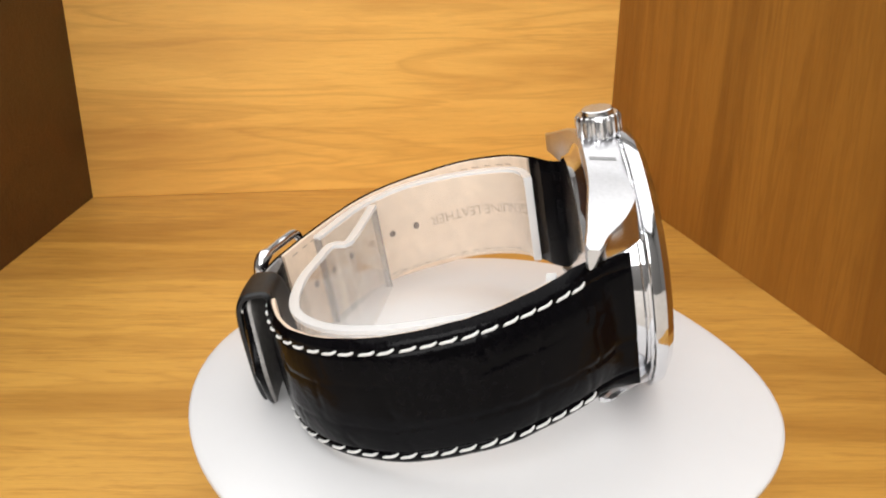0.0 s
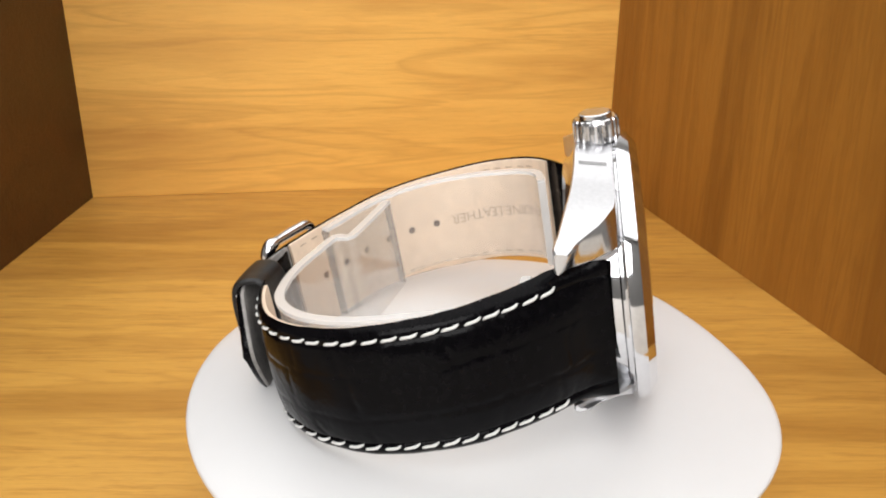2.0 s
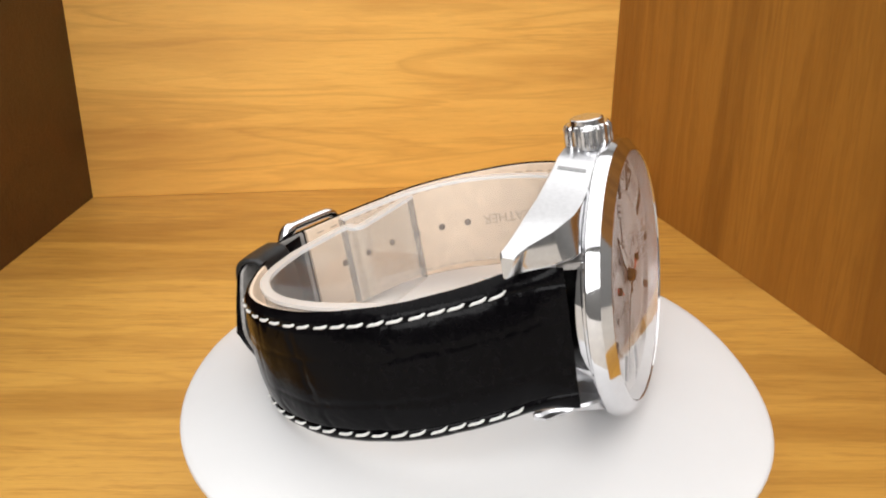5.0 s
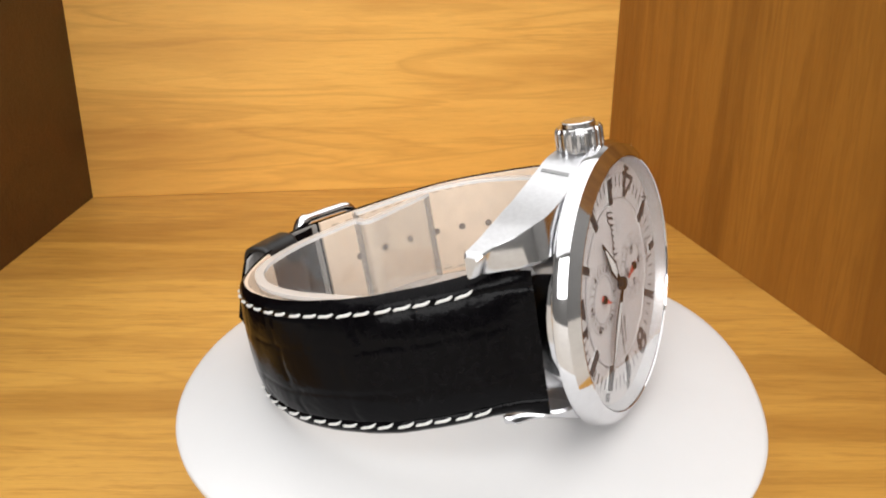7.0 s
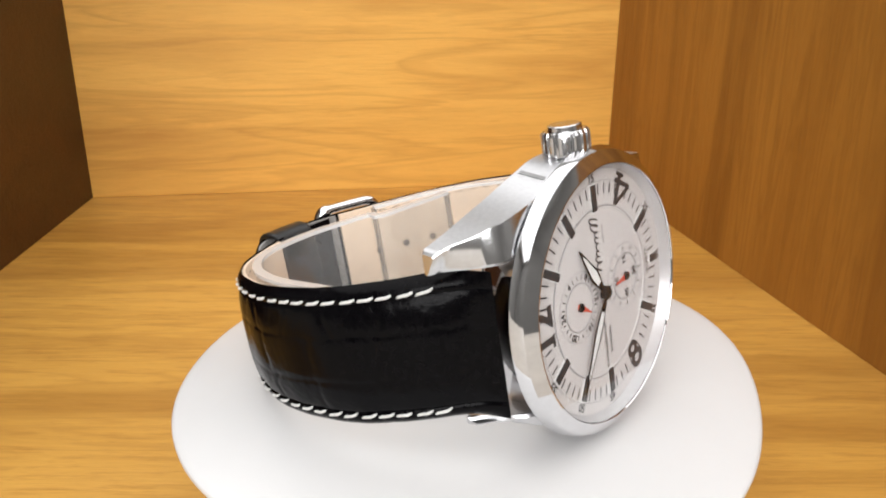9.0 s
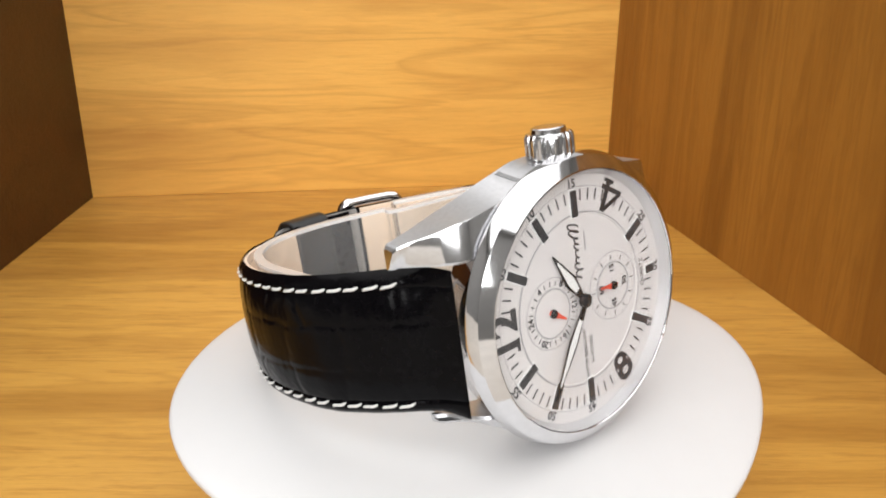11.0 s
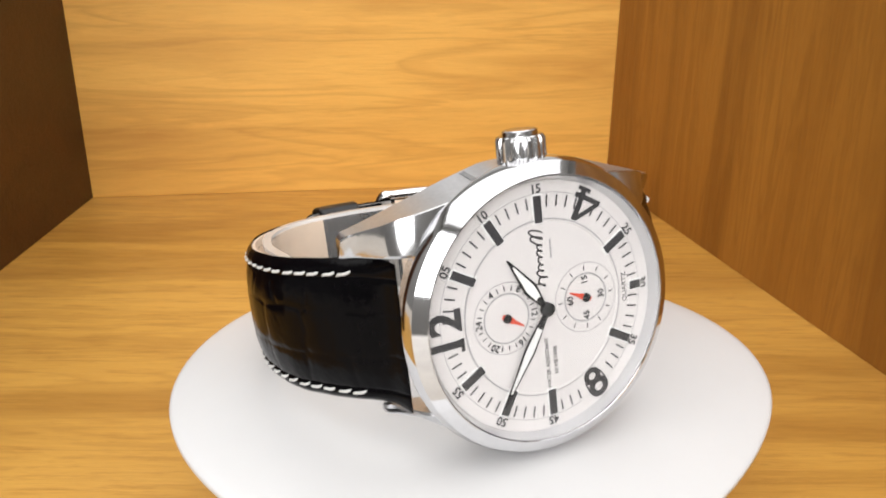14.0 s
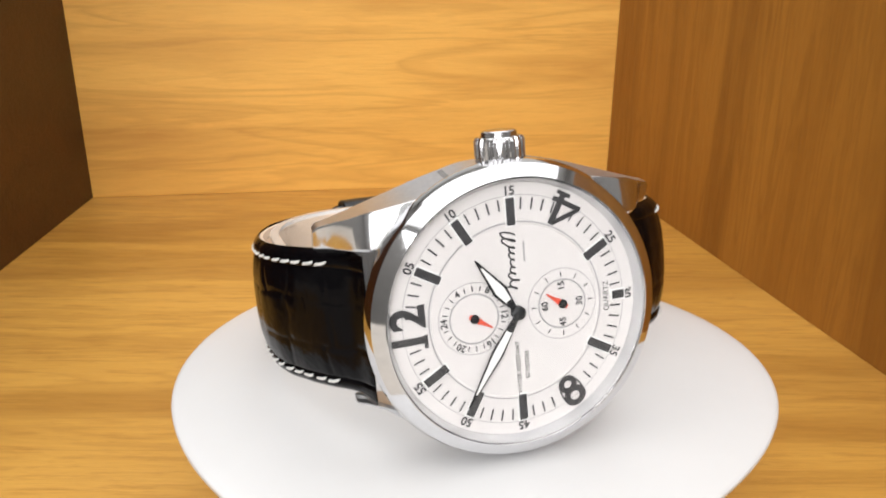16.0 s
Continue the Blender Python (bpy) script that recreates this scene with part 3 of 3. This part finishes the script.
def keeper(fr, s_mid, length, lo, hi, w):
    """A leather loop round the strap: lo and hi are its inner and outer reach along the strap's normal."""
    near = [f for f in fr if abs(f[3] - s_mid) <= length / 2]
    mid, tall = (lo + hi) / 2, (hi - lo) / 2

    def hoop(f, gap, shrink):
        p, t, n, s = f
        ring = []
        for k in range(40):
            a = 2 * math.pi * k / 40
            x = math.copysign(abs(math.cos(a)) ** 0.5, math.cos(a)) * (w - gap)
            o = mid + math.copysign(abs(math.sin(a)) ** 0.6, math.sin(a)) * (tall - gap) * shrink
            ring.append(((x + sag(s)) * MM, (p.x + n.x * o) * MM, (p.y + n.y * o) * MM))
        return ring

    rings = [hoop(near[0], 0.25, 1)] + [hoop(f, 0.0, 1) for f in near[1:-1]] + [hoop(near[-1], 0.25, 1)]
    inner = [hoop(near[-1], 0.8, 1)] + [hoop(f, 0.95, 1) for f in reversed(near[1:-1])] + [hoop(near[0], 0.8, 1)]
    part("keeper", loft(rings + inner, loop=True), SMOOTH_LEATHER, watch, "black leather keeper loop", angle=50)


def buckle(at_y, at_z, lean):
    # rounded frame with a thicker bowed outer bar
    n, rings = 40, []
    for k in range(n):
        a = 2 * math.pi * k / n
        cx, cy = math.copysign(abs(math.cos(a)) ** 0.3, math.cos(a)) * 10.0, math.copysign(abs(math.sin(a)) ** 0.3, math.sin(a)) * 6.3
        rad = 0.95 + (0.35 if math.sin(a) > 0.3 else 0)
        out = Vector((math.cos(a), math.sin(a), 0))
        bow = 1.0 * (1 - (cx / 10.0) ** 2) * (1 if cy > 0 else 0.2)
        rings.append([((cx + out.x * rad * math.cos(b)) * MM, (cy + out.y * rad * math.cos(b)) * MM, (-bow + rad * math.sin(b)) * MM) for b in [2 * math.pi * j / 10 for j in range(10)]])
    ob = part("buckle", move(loft(rings, loop=True), pose(-1.3 * MM, at_y * MM, at_z * MM, lean, 0, 0)), STEEL, watch, "polished steel pin buckle")
    pin = bmesh.new()
    bmesh.ops.create_cone(pin, cap_ends=True, segments=12, radius1=0.8 * MM, radius2=0.6 * MM, depth=9.5 * MM)
    part("buckle_pin", move(move(pin, pose(0, 0, -0.001, 90, 0, 0)), pose(-1.3 * MM, at_y * MM, at_z * MM, lean, 0, 0)), STEEL, ob)


def strap():
    short, fs, ts = strap_piece("strap_short", SHORT, -1, "black crocodile-grain leather strap piece with white stitching", False)
    stitches(short, fs, ts, 9.6, ts - 8)
    long_, fl, tl = strap_piece("strap_long", LONG, 1, "black crocodile-grain leather strap piece with punched holes", True)
    stitches(long_, fl, tl, 18.4, tl - 6)
    # punched holes on the lining and the stamp
    near = min(fl, key=lambda f: (f[0] - Vector((-32.6, -39.9))).length)[3]
    for s in [near + 6.1 * k for k in range(6)]:
        p, t, n, s0 = fl[round(s / STEP)]
        th = thickness(s)
        bm = bmesh.new()
        bmesh.ops.create_cone(bm, cap_ends=True, segments=16, radius1=0.7 * MM, radius2=0.7 * MM, depth=0.1 * MM)
        nn, tt = Vector((0, n.x, n.y)), Vector((0, t.x, t.y))
        at = Vector((sag(s), p.x - n.x * th, p.y - n.y * th)) * MM
        m = Matrix(((1, tt.x, nn.x, at.x), (0, tt.y, nn.y, at.y), (0, tt.z, nn.z, at.z), (0, 0, 0, 1)))
        part("hole", move(bm, m), HOLE, long_, smooth=False)
    bm = flat_text("GENUINE LEATHER", 3.0)
    for v in bm.verts:
        s = near - 16.5 + v.co.x / MM
        p, t, n, s0 = fl[max(0, min(len(fl) - 1, round(s / STEP)))]
        o = -thickness(s) - 0.04 + v.co.z / MM * 0.5
        ds = s - s0
        v.co = Vector((sag(s) - v.co.y / MM * 1.0, p.x + t.x * ds + n.x * o, p.y + t.y * ds + n.y * o)) * MM
    part("stamp", bm, STAMP, long_, smooth=False)
    keeper(fl, tl - 11.5, 9.6, -6.2, 1.2, 10.4)
    buckle(-6.3, -60.9, -23)


def collar():
    """Clear plastic ring inside the strap, its ends overlapping at the back."""
    ob = new("strap_collar")
    tagged(ob, label="clear plastic display collar inside the watch strap", category="watch collar")
    far_arm = [(-7, -54.2), (-20, -47.5), (-27.0, -39.5), (-29.3, -31), (-29.0, -23), (-27.6, -18.2), (-25.0, -16.0), (-20.5, -15.2)]
    near_arm = [(20.5, -15.2), (25.4, -16.0), (28.2, -18.2), (29.5, -23), (29.8, -31), (29.6, -40), (26.8, -48), (20.5, -53.4), (11, -54.3), (2, -52.4), (-2.6, -50.9), (-2.2, -48.4), (-6, -47.2), (-19, -45.0)]
    for path in (far_arm, near_arm):
        pts = catmull(path, 0.9)
        for name, lo, hi, mat, th in (("sheet", -9.2, 8.0, CLEAR, 0.5), ("rim", 8.05, 8.7, FROST, 0.75)):
            rings = []
            for i, p in enumerate(pts):
                t = (pts[min(i + 1, len(pts) - 1)] - pts[max(i - 1, 0)]).normalized()
                n = Vector((t.y, -t.x)) * th
                rings.append([(x * MM, (p.x + n.x * k) * MM, (p.y + n.y * k) * MM) for x, k in ((lo, -1), (hi, -1), (hi, 1), (lo, 1))])
            part(name, loft(rings), mat, ob, angle=30).visible_shadow = False
        for p in (pts[0], pts[-1]):
            open_end = abs(p.x) > 20
            size = (17.2 * MM, 0.35 * MM, 1.5 * MM) if open_end else (17.2 * MM, 0.3 * MM, 1.3 * MM)
            part("end_edge", move(board(size, 0.00005), pose(-0.3 * MM, p.x * MM, p.y * MM)), FROST if open_end else EDGE_CLEAR, ob).visible_shadow = False
    return ob


case()
crown()
dial()
seconds = watch_hands()
crystal()
strap()
strap_ring = collar()


# ---------------------------------------------------------------- what moves
TURN = [(0.0, 72.05), (0.5, 69.93), (1.0, 67.81), (1.5, 65.68), (2.0, 63.56), (2.5, 61.44), (3.0, 59.31), (3.5, 57.19), (4.0, 55.06), (4.5, 53.05), (5.0, 51.04), (5.5, 49.02), (6.0, 47.01), (6.5, 45.0), (7.0, 42.85), (7.5, 40.62),
        (8.0, 38.09), (8.5, 35.75), (9.0, 33.07), (9.5, 30.69), (10.0, 28.32), (10.5, 25.94), (11.0, 23.57), (11.5, 21.19), (12.0, 18.83), (12.5, 16.85), (13.0, 14.25), (13.5, 11.81), (14.0, 9.42), (14.5, 6.98), (15.0, 4.67), (15.5, 2.45), (16.0, 0.0)]
PIVOT = (-0.41 * MM, -0.47 * MM)
SECONDS_START = 301.0


def turned(a):
    return pose(*PIVOT, 0, 0, 0, a) @ pose(-PIVOT[0], -PIVOT[1], 0)


def motions():
    walk(stand, [(t, pose(0, 0, 0, 0, 0, a)) for t, a in TURN])
    walk(watch, [(t, turned(a) @ WATCH_AT) for t, a in TURN])
    walk(strap_ring, [(t, turned(a) @ WATCH_AT) for t, a in TURN])
    ticks = []
    for k in range(17):
        ticks.append((float(k), pose(0, -7.2 * MM, 0, 0, 0, -(SECONDS_START + 6 * k))))
        if k < 16:
            ticks.append((k + 0.9, pose(0, -7.2 * MM, 0, 0, 0, -(SECONDS_START + 6 * k))))
    walk(seconds, ticks)


motions()
